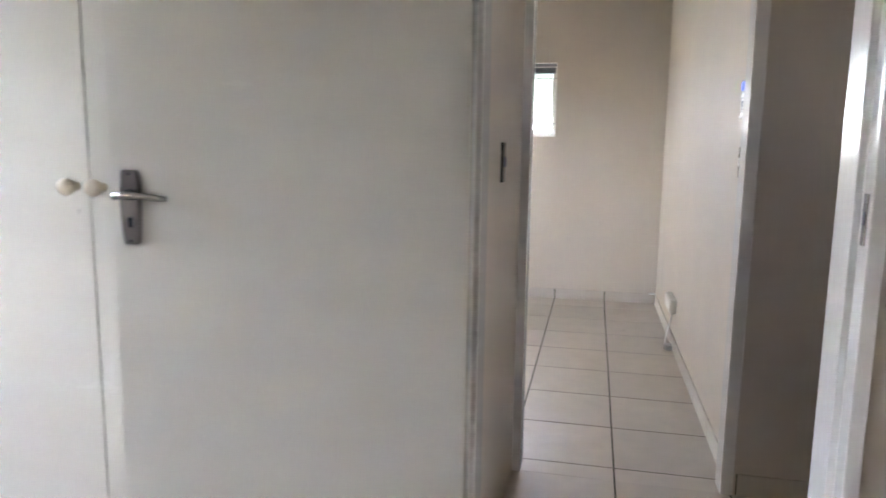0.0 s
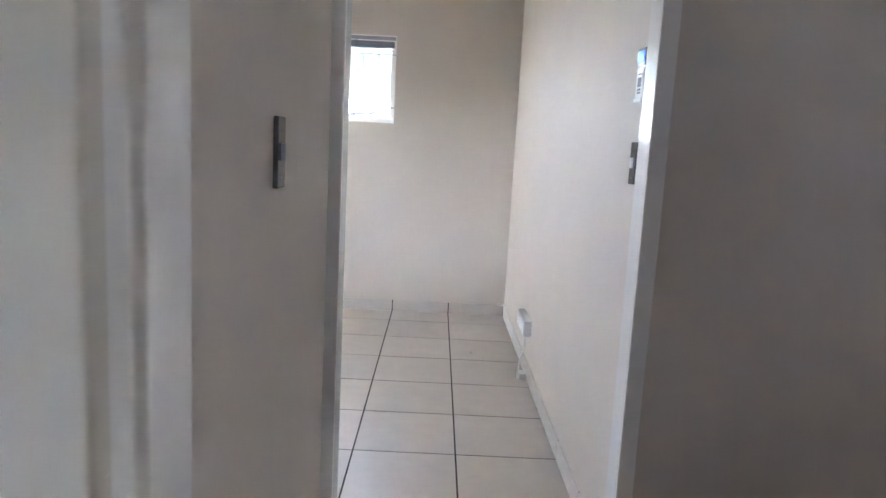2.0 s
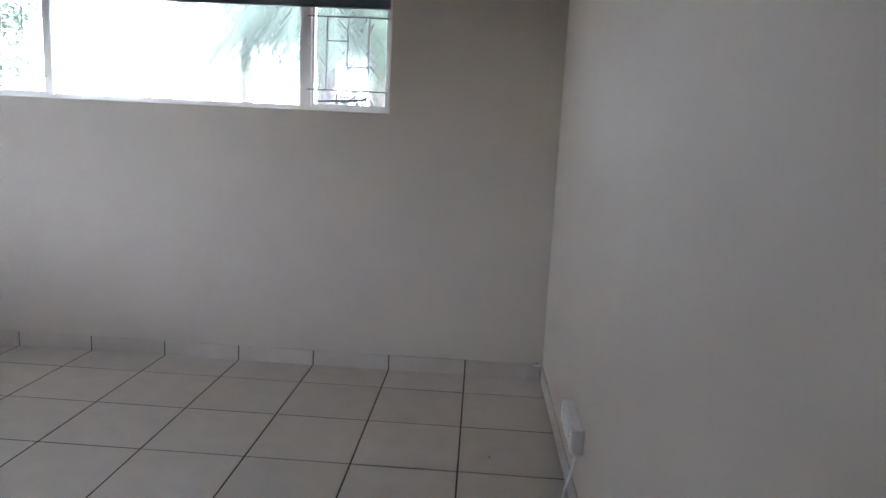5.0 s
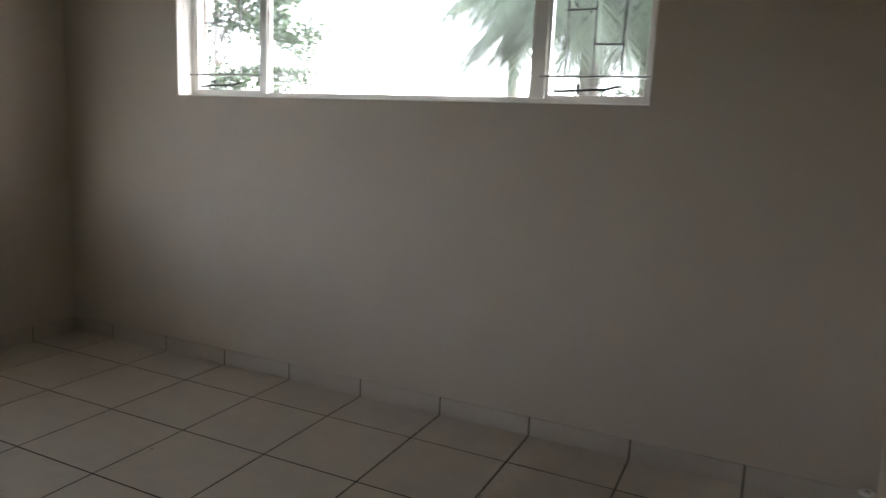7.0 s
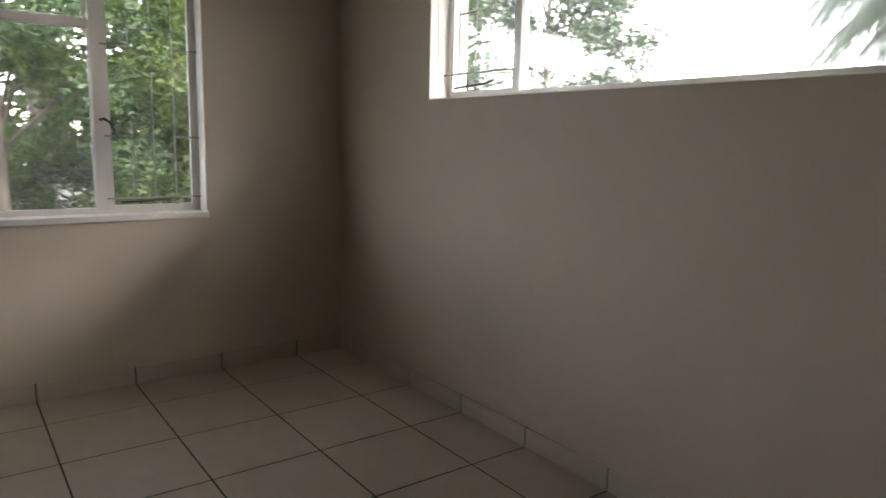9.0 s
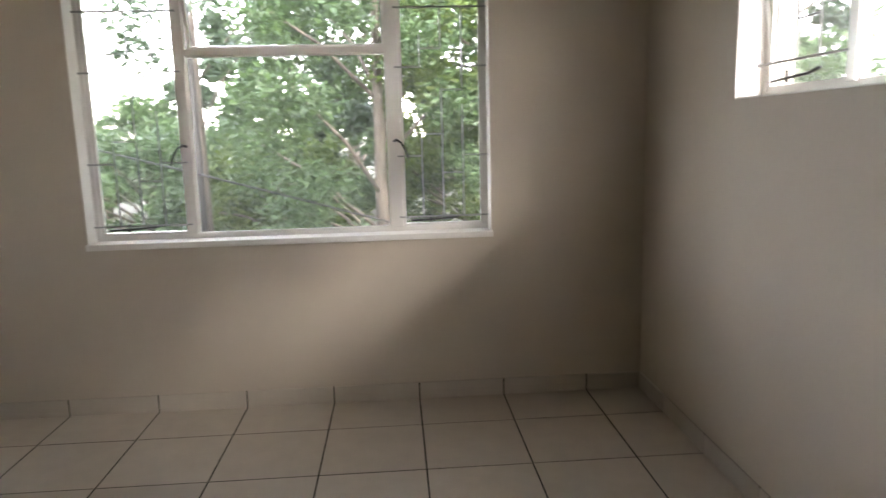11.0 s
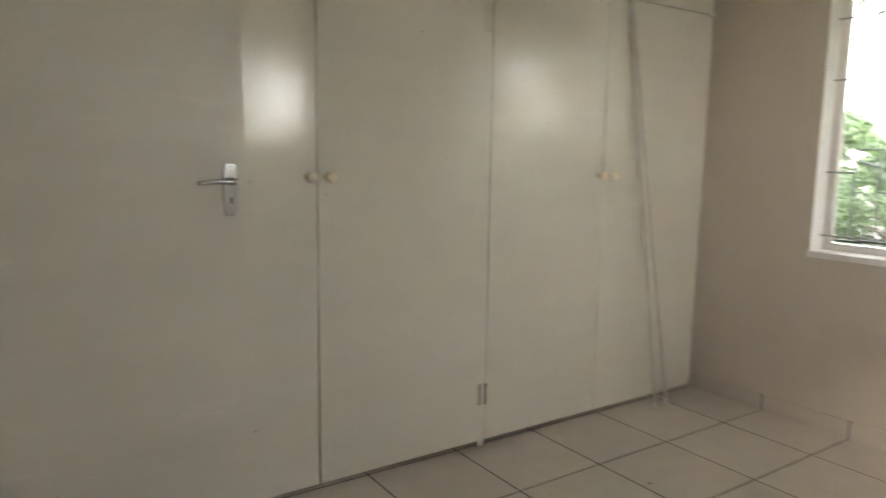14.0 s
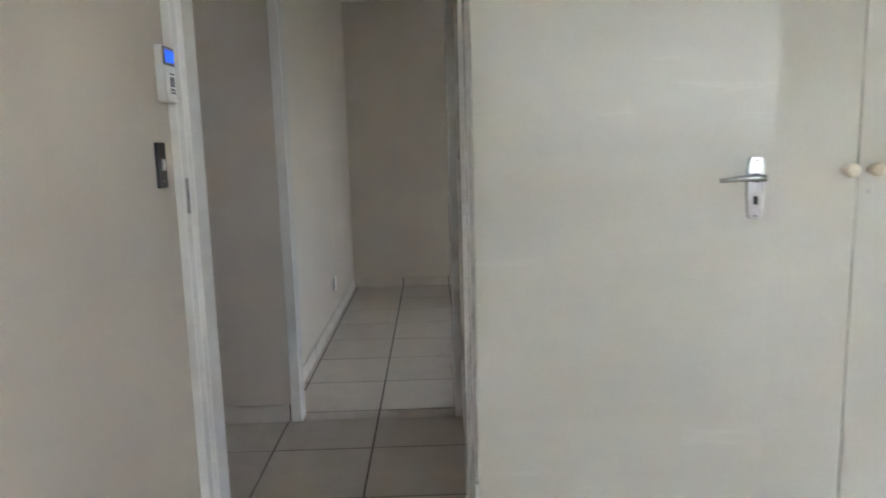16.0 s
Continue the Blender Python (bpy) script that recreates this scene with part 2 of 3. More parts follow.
def wall(name, x0, x1, y0, y1, z0, z1, label, holes=(), mat=None):
    """A wall with openings through it; holes: (a0, a1, z0, z1) along its longer side."""
    along_x = (x1 - x0) > (y1 - y0)
    a0, a1 = (x0, x1) if along_x else (y0, y1)
    t0, t1 = (y0, y1) if along_x else (x0, x1)
    us = sorted({a0, a1, *[h[0] for h in holes], *[h[1] for h in holes]})
    vs = sorted({z0, z1, *[h[2] for h in holes], *[h[3] for h in holes]})
    bm = bmesh.new()
    verts = {}

    def vert(i, j, k):
        if (i, j, k) not in verts:
            t = (t0, t1)[k]
            verts[i, j, k] = bm.verts.new((us[i], t, vs[j]) if along_x else (t, us[i], vs[j]))
        return verts[i, j, k]

    def solid(i, j):
        if not (0 <= i < len(us) - 1 and 0 <= j < len(vs) - 1):
            return False
        u, v = (us[i] + us[i + 1]) / 2, (vs[j] + vs[j + 1]) / 2
        return not any(h[0] < u < h[1] and h[2] < v < h[3] for h in holes)

    for i in range(len(us) - 1):
        for j in range(len(vs) - 1):
            if not solid(i, j):
                continue
            for k in (0, 1):
                bm.faces.new([vert(i, j, k), vert(i + 1, j, k), vert(i + 1, j + 1, k), vert(i, j + 1, k)])
            for di, dj, c in ((-1, 0, ((0, 0), (0, 1))), (1, 0, ((1, 0), (1, 1))), (0, -1, ((0, 0), (1, 0))), (0, 1, ((0, 1), (1, 1)))):
                if not solid(i + di, j + dj):
                    (p, q), (r, s) = c
                    bm.faces.new([vert(i + p, j + q, 0), vert(i + r, j + s, 0), vert(i + r, j + s, 1), vert(i + p, j + q, 1)])
    return structure(name, bm, mat or PAINT, label, "wall")


# ---- plan ----
T = 0.43                       # floor tile
LX, FY = -4.193, 0.284          # west wall face, north wall face
WB0, WB1 = -3.125, -2.99       # wall with the near bedroom door
WA0, WA1 = -4.33, -4.195       # wall with the far bedroom door
EA, SA = 0.032, -7.41          # second bedroom: east and south wall faces
LOB = -0.838                   # west face of the passage
HB, HA = 2.545, 2.59           # ceilings
END = 2.3                      # end of the passage
HEAD = 2.04
W1 = (-3.32, -0.908, 1.416, HEAD)
W2 = (-2.407, -0.479, 0.843, HEAD)
W3 = (-6.0, -4.6, 0.9, HEAD)

wall("wall_north", LX - 0.22, 0.13, FY, FY + 0.22, -0.3, 2.8, "cream painted plaster wall with a high window", [W1])
wall("wall_west", LX - 0.22, LX, SA - 0.22, FY, -0.3, 2.8, "cream painted plaster wall with a wide window", [W2, W3])
wall("wall_east", 0.0, 0.13, WB1, FY, -0.3, 2.8, "off-white painted plaster bedroom wall")
wall("wall_passage_north", 0.004, END, WB0, WB1 - 0.001, -0.3, 2.8, "shaded cream painted plaster passage wall")
wall("wall_passage_south", -0.018, END, WA0, WA1, -0.3, 2.8, "cream painted plaster passage wall")
# the hole in this unseen wall is added to let daylight into the passage
wall("wall_passage_end", END, END + 0.13, WA0, WB1, -0.3, 2.8, "plain plaster wall with an added unseen light opening", [(-3.80, -3.55, 1.70, 1.95)])
wall("wall_passage_west", LOB - 0.11, LOB, WA1, WB0, -0.3, 2.8, "cream painted plaster wall between two doors")
wall("wall_over_door_1", -0.856, 0.004, WB0, WB1 - 0.001, HEAD + 0.02, 2.8, "painted plaster above the bedroom door")
wall("wall_over_door_2", -0.856, -0.018, WA0, WA1, HEAD + 0.02, 2.8, "painted plaster above the second bedroom door")
wall("wall_pier_1", -1.2, -0.856, WB0, WB1 - 0.001, -0.3, 2.8, "painted plaster beside the bedroom door")
wall("wall_pier_2", -1.0, -0.856, WA0 + 0.001, WA1, -0.3, 2.8, "painted plaster beside the second bedroom door")
wall("wall_east_2", EA, EA + 0.13, SA, WA0, -0.3, 2.8, "cream painted plaster wall of the second bedroom")
wall("wall_south", LX, EA + 0.13, SA - 0.22, SA, -0.3, 2.8, "cream painted plaster end wall")
wall("wall_closet_back", LX, LOB - 0.11, -3.72, -3.6, -0.3, 2.8, "plain wall between two closets")
structure("ceiling", boxes((LX, 0.0, WB0, FY, HB, HB + 0.12), (LX, END, WA1, WB0, HB, HB + 0.12)), CEIL, "white painted plaster ceiling", "ceiling")
structure("ceiling_2", boxes((LX, EA, SA, WA1, HA, HA + 0.12)), CEIL, "white painted plaster ceiling of the second bedroom", "ceiling")
# unseen eave; its north edge is set to shape the shadow on the west wall
structure("roof_eave", boxes((LX - 1.0, 1.6, FY + 0.22, 1.40, 2.52, 2.58), (LX - 1.0, 1.6, 1.40, 1.42, 2.47, 2.70), (LX - 1.32, LX - 0.22, -4.3, FY + 0.22, 2.32, 2.38)), ROOF, "dark grey boarded roof eave, unseen, cutting the window light", "eave")
structure("roof", boxes((LX - 0.4, END + 0.3, SA - 0.3, 1.42, 2.8, 2.95)), ROOF, "plain dark roof over the house", "roof")
floor = structure("floor", boxes((LX, END, SA, FY, -0.12, -0.0014)), GROUT, "grout bed under cream ceramic floor tiles", "floor")
structure("ground", boxes((-400, 400, -400, 400, -0.5, -0.4)), SOIL, "green garden ground reaching the horizon", "ground")


# ---- door frames ----
def door_frame(name, xl, xr, y0, y1, room_side, label):
    """A pressed steel frame in a wall from y0 to y1; xl, xr: clear opening; room_side: +1 when the door closes on the y1 side."""
    ob = thing(name, pose(0, 0, 0), label, "door frame", kind="structure")
    f, step, reb = 0.048, 0.016, 0.046
    ya, yb = (y0 - 0.007, y1 + 0.007)
    for side, x in ((-1, xl), (1, xr)):
        bm = bmesh.new()
        s = side
        # profile of the pressed jamb: stop, rebate and the two face flanges
        if room_side > 0:
            prof = [(x + s * f, ya), (x, ya), (x, yb - reb), (x + s * step, yb - reb), (x + s * step, yb), (x + s * f, yb)]
        else:
            prof = [(x + s * f, ya), (x + s * step, ya), (x + s * step, ya + reb), (x, ya + reb), (x, yb), (x + s * f, yb)]
        lo = [bm.verts.new((px, py, 0.0)) for px, py in prof]
        hi = [bm.verts.new((px, py, HEAD + 0.02)) for px, py in prof]
        for i in range(len(prof)):
            j = (i + 1) % len(prof)
            bm.faces.new((lo[i], lo[j], hi[j], hi[i]))
        bm.faces.new(lo), bm.faces.new(hi)
        bmesh.ops.bevel(bm, geom=[e for e in bm.edges if abs(e.verts[0].co.z - e.verts[1].co.z) > 1], offset=0.004, segments=3, affect="EDGES", profile=0.5)
        part("jamb", bm, STEEL_PAINT, ob, smooth=False)
    bm = boxes((xl, xr, ya, yb, HEAD, HEAD + 0.045))
    part("head", bm, STEEL_PAINT, ob)
    return ob


f1 = door_frame("door_frame_1", -0.803, -0.040, WB0, WB1, 1, "white gloss painted pressed steel door frame")
f2 = door_frame("door_frame_2", -0.800, -0.066, WA0, WA1, -1, "white gloss painted pressed steel door frame")
for fr, x, y in ((f1, -0.0255, WB1 - 0.018), (f2, -0.0515, WA0 + 0.016)):
    part("strike_plate", rounded(x - 0.002, x + 0.002, y - 0.010, y + 0.010, 1.115, 1.215, 0.0015), CHROME, fr, "worn metal strike plate")
    part("strike_slot", boxes((x - 0.003, x + 0.001, y - 0.004, y + 0.004, 1.155, 1.18)), GREYPLASTIC, fr)


# ---- doors ----
def handle_set(door, x, y, facing, toward):
    """A lever on a long shaped plate. facing: the way the face looks along y; toward: the way the lever points along x."""
    rows = [(1.066, 0.012), (1.071, 0.016), (1.09, 0.0185), (1.13, 0.0215), (1.165, 0.0225), (1.19, 0.0215), (1.225, 0.017), (1.230, 0.0155), (1.233, 0.012)]
    bm = bmesh.new()
    y1 = y + facing * 0.009
    left = [bm.verts.new((x - w, y1, z)) for z, w in rows]
    right = [bm.verts.new((x + w, y1, z)) for z, w in rows]
    lb_, rb_ = [bm.verts.new((x - w - 0.003, y, z)) for z, w in rows], [bm.verts.new((x + w + 0.003, y, z)) for z, w in rows]
    for i in range(len(rows) - 1):
        bm.faces.new((left[i], right[i], right[i + 1], left[i + 1]))
        bm.faces.new((left[i], left[i + 1], lb_[i + 1], lb_[i]))
        bm.faces.new((right[i], rb_[i], rb_[i + 1], right[i + 1]))
    bm.faces.new((left[0], lb_[0], rb_[0], right[0]))
    bm.faces.new((left[-1], right[-1], rb_[-1], lb_[-1]))
    plate = part("handle_plate", bm, CHROME, door, "satin chrome lock plate with a keyhole")
    part("keyhole", boxes((x - 0.005, x + 0.005, min(y1, y1 + facing * 0.001), max(y1, y1 + facing * 0.001), 1.105, 1.127)), DARK, plate)
    for z in (1.074, 1.224):
        part("screw", lathe([(0, 0.003), (0.0015, 0.0025)], 8), DARK, plate, at=Matrix.Translation((x, y1, z)) @ (pose(0, 0, 0) if facing > 0 else pose(0, 0, 0, 0, 0, 180)))
    part("lever_neck", lathe([(0, 0.013), (0.006, 0.012), (0.01, 0.0085), (0.04, 0.0085)], 16), CHROME, door, at=Matrix.Translation((x, y1, 1.178)) @ (pose(0, 0, 0) if facing > 0 else pose(0, 0, 0, 0, 0, 180)), smooth=True)
    yo = y1 + facing * 0.042
    t = toward
    part("lever", tube([(x - t * 0.009, yo, 1.178), (x + t * 0.02, yo, 1.179), (x + t * 0.06, yo, 1.178), (x + t * 0.09, yo - facing * 0.004, 1.174), (x + t * 0.108, yo - facing * 0.012, 1.173)], 0.0095, 10, 0.0062), CHROME, door, "satin chrome lever handle", smooth=True)


def room_door(name, hinge, width, angle, facing, label):
    """A flush door opened flat against the wall. hinge: the front face's hinge corner; it runs towards -x, turned by angle degrees; facing: the way its seen face looks along y."""
    at = pose(hinge[0], hinge[1], 0, 0, 0, angle)
    ob = thing(name, at, label, "door", kind="structure")
    y0, y1 = (-0.040, 0.0) if facing > 0 else (0.0, 0.040)
    part("leaf", rounded(-width, 0, y0, y1, 0.008, 2.032, 0.003), ENAMEL, ob, "cream gloss enamelled flush door leaf")
    handle_set(ob, -width + 0.052, 0.0, facing, 1)
    for z in (0.25, 1.8):
        part("hinge", tube([(0.008, facing * 0.002, z - 0.05), (0.008, facing * 0.002, z + 0.05)], 0.007, 10), STEEL_PAINT, ob)
    return ob


room_door("door_1", (-0.832, -2.944), 0.820, -3.2, 1, "cream enamelled flush door standing open against closets")
room_door("door_2", (-0.812, -4.372), 0.812, 3.4, -1, "cream enamelled flush door folded open against a closet")


# ---- closets ----
def closet(name, seams, face, facing, x_end, top, label, knob_seams, hinge_seams, paint):
    """Built-in cupboards: seams: x of the door edges; face: y of the door fronts."""
    ob = thing(name, pose(0, 0, 0), label, "built-in closet", kind="structure")
    yi, yo = sorted((face - facing * 0.02, face))
    ci, co = sorted((face - facing * 0.5, face - facing * 0.024))
    part("carcass", boxes((x_end + 0.003, seams[0] - 0.003, ci, co, 0.05, top)), paint, ob)
    bi, bo = sorted((face - facing * 0.023, face - facing * 0.012))
    rail = boxes((x_end, seams[0], bi, bo, 2.006, 2.03), (x_end, seams[0], bi, bo, top - 0.03, top))
    part("rail", rail, paint, ob)
    for s in hinge_seams:
        part("stile", rounded(s - 0.017, s + 0.017, *sorted((face - facing * 0.022, face - facing * 0.0035)), 0.0, 2.006, 0.002), paint, ob)
        for dx in (-0.030, 0.030):
            for z in (0.24, 1.82):
                h = part("hinge", rounded(s + dx * 0.75 - 0.009, s + dx * 0.75 + 0.009, *sorted((face - facing * 0.001, face + facing * 0.004)), z - 0.047, z + 0.047, 0.0015), paint if z > 1 else RUST, ob, "paint-chipped butt hinge" if z < 1 else "")
                part("pin", tube([(s + dx * 0.45, face + facing * 0.003, z - 0.047), (s + dx * 0.45, face + facing * 0.003, z + 0.047)], 0.0045, 8), paint if z > 1 else IRON, h)
    for a, b in zip(seams, seams[1:]):
        ga = 0.019 if a in hinge_seams else 0.002
        gb_ = 0.019 if b in hinge_seams else 0.002
        d = part("cupboard_door", rounded(b + gb_, a - ga, yi, yo, 0.028, 2.002, 0.0025), paint, ob, "cream gloss painted closet door")
        part("upper_door", rounded(b + gb_, a - ga, yi, yo, 2.012, top - 0.012, 0.0025), paint, ob)
        for k in knob_seams:
            for e, s in ((a, -1), (b, 1)):
                if e == k:
                    q = face
                    turn = pose(0, 0, 0) if facing > 0 else pose(0, 0, 0, 0, 0, 180)
                    part("knob", lathe([(0, 0.011), (0.012, 0.0095), (0.02, 0.011), (0.028, 0.019), (0.037, 0.0215), (0.045, 0.0185), (0.049, 0.010), (0.0495, 0)], 18), KNOB, d,
                         "cream plastic knob", True, Matrix.Translation((e + s * 0.037, q, 1.187)) @ turn)
                    if s < 0:
                        part("lock", boxes((e + s * 0.034 - 0.004, e + s * 0.034 + 0.004, *sorted((q, q + facing * 0.001)), 1.118, 1.132)), RUST, d)
    return ob


c1 = closet("closet_1", [-1.205, -1.934, -2.695, -3.388, -4.145], WB1 + 0.004, 1, -4.186, HB - 0.002, "cream gloss built-in closets with paired doors", (-1.934, -3.388), (-2.695,), GLOSS_ENAMEL)
closet("closet_2", [-1.005, -1.745, -2.48, -3.22, -3.96], WA0 - 0.004, -1, -4.186, HA - 0.002, "cream built-in closet behind the open door", (-1.745, -3.22), (-2.48,), ENAMEL)


# old nail holes and paint chips in the closet doors
for x, z, r in ((-2.37, 1.735, 0.0035), (-1.69, 1.172, 0.005), (-1.69, 0.29, 0.0035), (-2.52, 0.62, 0.003), (-3.02, 1.42, 0.003)):
    part("paint_chip", lathe([(0, r), (0.0008, r * 0.8)], 8), RUST if r > 0.004 else IRON, c1, at=pose(x, WB1 + 0.004, z))


# ---- windows ----
def window(name, at, W, H, mullions, transom, bars, label, nose=0.014, vent=0.0):
    """A steel window in its opening. Local axes: x along the wall, y outwards from the inner face, z up."""
    ob = thing(name, at, label, "window", kind="structure")
    d0, d1 = 0.10, 0.135
    e = 0.025
    part("window_frame", boxes((0, e, d0, d1, 0, H), (W - e, W, d0, d1, 0, H), (e, W - e, d0, d1, 0, e), (e, W - e, d0, d1, H - e, H)), STEEL_PAINT, ob)
    for a, b in mullions:
        part("mullion", rounded(a, b, d0 - 0.006, d1, e, H - e, 0.003), STEEL_PAINT, ob)
    edges = [e] + [v for m in mullions for v in m] + [W - e]
    cells = list(zip(edges[0::2], edges[1::2]))
    for i, (a, b) in enumerate(cells):
        casement = i in (0, len(cells) - 1)
        spans = [(e, H - e)]
        if not casement and transom:
            part("transom", rounded(a, b, d0 - 0.006, d1, transom[0], transom[1], 0.003), STEEL_PAINT, ob)
            spans = [(e, transom[0]), (transom[1], H - e)]
        for j, (c, d) in enumerate(spans):
            tilted = vent and j == 1
            s = 0.015 if casement or tilted else 0.006
            w, h = b - a, d - c
            tilt = Matrix.Translation((a, 0.118, d)) @ (Matrix.Rotation(radians(vent), 4, "X") if tilted else Matrix.Identity(4))
            sash = part("sash" if casement or tilted else "bead",
                        boxes((0, s, -0.012, 0.014, -h, 0), (w - s, w, -0.012, 0.014, -h, 0), (s, w - s, -0.012, 0.014, -h, -h + s), (s, w - s, -0.012, 0.014, -s, 0)),
                        STEEL_PAINT, ob, at=tilt)
            pane = part("pane", boxes((s, w - s, 0.0, 0.004, -h + s, -s)), GLASS, sash, "clear window glass")
            pane.visible_shadow = False
            if casement:
                # peg stay along the bottom rail
                st = part("window_stay", tube([(0.10 * w, -0.022, -h + 0.03), (0.30 * w, -0.030, -h + 0.034), (0.62 * w, -0.032, -h + 0.040), (0.74 * w, -0.028, -h + 0.054)], 0.0055, 8), BLACK, sash, "black iron window stay", True)
                part("peg", tube([(0.34 * w, -0.030, -h + 0.02), (0.34 * w, -0.030, -h + 0.06)], 0.006, 8), BLACK, st)
    # burglar bars on the room side of the casements
    for (a, b), (rows, verticals, shorts) in zip((cells[0], cells[-1]), bars):
        w = b - a
        y = 0.082
        for z, u0, u1 in rows:
            part("burglar_bar", tube([(a + u0 * w - (0.02 if u0 == 0 else 0), y, z), (a + u1 * w + (0.02 if u1 == 1 else 0), y, z)], 0.0045, 6), BAR, ob)
        for u, z0, z1 in verticals:
            part("burglar_bar", tube([(a + u * w, y, z0), (a + u * w, y, z1)], 0.004, 6), BAR, ob)
        for u0, u1, z in shorts:
            part("burglar_bar", tube([(a + u0 * w, y, z), (a + u1 * w, y, z)], 0.004, 6), BAR, ob)
    if nose:
        part("window_sill", rounded(-0.006, W + 0.006, -nose, d0, -0.026, 0.004, 0.004), SILL_PAINT, ob, "white painted window sill")
    else:
        part("window_sill", rounded(0.001, W - 0.001, 0.001, d0, 0.0, 0.006, 0.002), SILL_PAINT, ob, "white painted flush window sill")
    part("lining", boxes((-0.0, 0.004, 0.0, d0, 0.004, H - 0.004), (W - 0.004, W, 0, d0, 0.004, H - 0.004), (0, W, 0, d0, H - 0.004, H)), SILL_PAINT, ob)
    return ob


def latch(win, u, z, way):
    part("window_handle", tube([(u, 0.09, z + 0.03), (u + way * 0.012, 0.062, z + 0.035), (u + way * 0.035, 0.055, z + 0.02), (u + way * 0.06, 0.052, z - 0.03), (u + way * 0.068, 0.05, z - 0.06)], 0.007, 8, 0.005), BLACK, win, "dark iron casement handle", True)


h1 = W1[3] - W1[2]
small = ([(0.115, 0, 1), (0.50, 0, 1)], [(0.205, 0.115, 0.50), (0.475, 0.115, 0.50), (0.745, 0.115, 0.50)], [(0.205, 0.475, 0.375), (0.475, 0.745, 0.24)])
win1 = window("window_1", pose(W1[0], FY, W1[2]), W1[1] - W1[0], h1, [(0.470, 0.512), (1.904, 1.966)], None, [small, small],
              "high white steel window with burglar bars", nose=0.0)
h2 = W2[3] - W2[2]
tall = ([(0.075, 0, 1), (1.075, 0, 1), (0.375, 0, 0.25), (0.375, 0.75, 1), (0.80, 0, 0.25), (0.80, 0.75, 1)],
        [(0.25, 0.075, 0.46), (0.25, 0.80, 0.95), (0.50, 0.075, 0.70), (0.50, 0.89, 1.075), (0.75, 0.075, 0.62), (0.75, 0.70, 1.075)],
        [(0.25, 0.50, 0.48), (0.25, 0.50, 0.885), (0.50, 0.75, 0.29), (0.50, 0.75, 0.69)])
win2 = window("window_2", pose(LX, W2[0], W2[2], 0, 0, 90), W2[1] - W2[0], h2, [(0.452, 0.492), (1.436, 1.499)], (0.870, 0.902), [tall, tall],
              "wide white steel window with burglar bars", vent=12.0)
latch(win2, 0.470, 0.42, -1)
latch(win2, 1.466, 0.42, 1)
# unseen window assumed from the second bedroom's daylight, sized for brightness
w3 = thing("window_3", pose(LX, W3[0], W3[2], 0, 0, 90), "unseen window assumed to light the second bedroom", "window", kind="structure")
W3W, W3H = W3[1] - W3[0], W3[3] - W3[2]
part("window_frame", boxes((0, 0.025, 0.1, 0.135, 0, W3H), (W3W - 0.025, W3W, 0.1, 0.135, 0, W3H), (0.025, W3W - 0.025, 0.1, 0.135, 0, 0.025), (0.025, W3W - 0.025, 0.1, 0.135, W3H - 0.025, W3H)), STEEL_PAINT, w3)
part("pane", boxes((0.025, W3W - 0.025, 0.115, 0.119, 0.025, W3H - 0.025)), GLASS, w3).visible_shadow = False
# unseen window, added at the passage end to brighten the passage
w4 = thing("fill_window", pose(END, -3.55, 1.70, 0, 0, -90), "small unseen window added to light the passage", "window", kind="structure")
part("window_frame", boxes((0, 0.02, 0.04, 0.08, 0, 0.25), (0.23, 0.25, 0.04, 0.08, 0, 0.25), (0.02, 0.23, 0.04, 0.08, 0, 0.02), (0.02, 0.23, 0.04, 0.08, 0.23, 0.25)), STEEL_PAINT, w4)
part("pane", boxes((0.02, 0.23, 0.058, 0.062, 0.02, 0.23)), GLASS, w4).visible_shadow = False


# ---- blind ----
def venetian_blind(x0, x1, y, top):
    """A blind drawn up into a stack under the window head, with its cords and tilt wand."""
    ob = thing("venetian_blind", pose(x0, y, top), "dark grey venetian blind drawn up under the window head", "blind")
    W = x1 - x0
    part("head_rail", rounded(0, W, -0.014, 0.014, -0.026, 0.0, 0.002), BLIND_RAIL, ob, "grey metal head rail")
    # thin white strip in the gap between head rail and slats
    part("white_strip", rounded(0.002, W - 0.002, -0.0165, -0.0145, -0.0315, -0.0265, 0.0006), SILL_PAINT, ob)
    for i in range(9):
        z = -0.034 - i * 0.0042
        part("slat", rounded(0.006 + random.uniform(0, 0.006), W - 0.006 - random.uniform(0, 0.006), -0.0125, 0.0125, z - 0.0026, z, 0.0008, 1), BLIND, ob,
             at=pose(0, random.uniform(-0.0015, 0.0015), 0, random.uniform(-2, 2)))
    part("bottom_rail", rounded(0.006, W - 0.006, -0.013, 0.013, -0.083, -0.0715, 0.003), BLIND, ob, "dark bottom rail")
    for u in (0.12, 0.36, 0.64, 0.88):
        part("ladder_tape", rounded(u * W - 0.004, u * W + 0.004, -0.0175, -0.0155, -0.083, -0.026, 0.0006, 1), BLIND, ob)
    part("wand", tube([(0.028, -0.013, -0.02), (0.026, -0.014, -0.18), (0.030, -0.013, -0.43)], 0.0032, 8), PLASTIC, ob, "white tilt wand", True)
    part("wand_tip", tube([(0.030, -0.013, -0.43), (0.030, -0.013, -0.46)], 0.0048, 8), PLASTIC, ob)
    for k, e in enumerate((0.0, 0.014)):
        part("cord", tube([(0.075 + e, -0.012, -0.026), (0.080 + e * 1.2, -0.010, -0.16), (0.105 + e, 0.004, -0.32), (0.135, 0.012, -0.47)], 0.0016, 6), PLASTIC, ob, "thin white pull cord", True)
    return ob


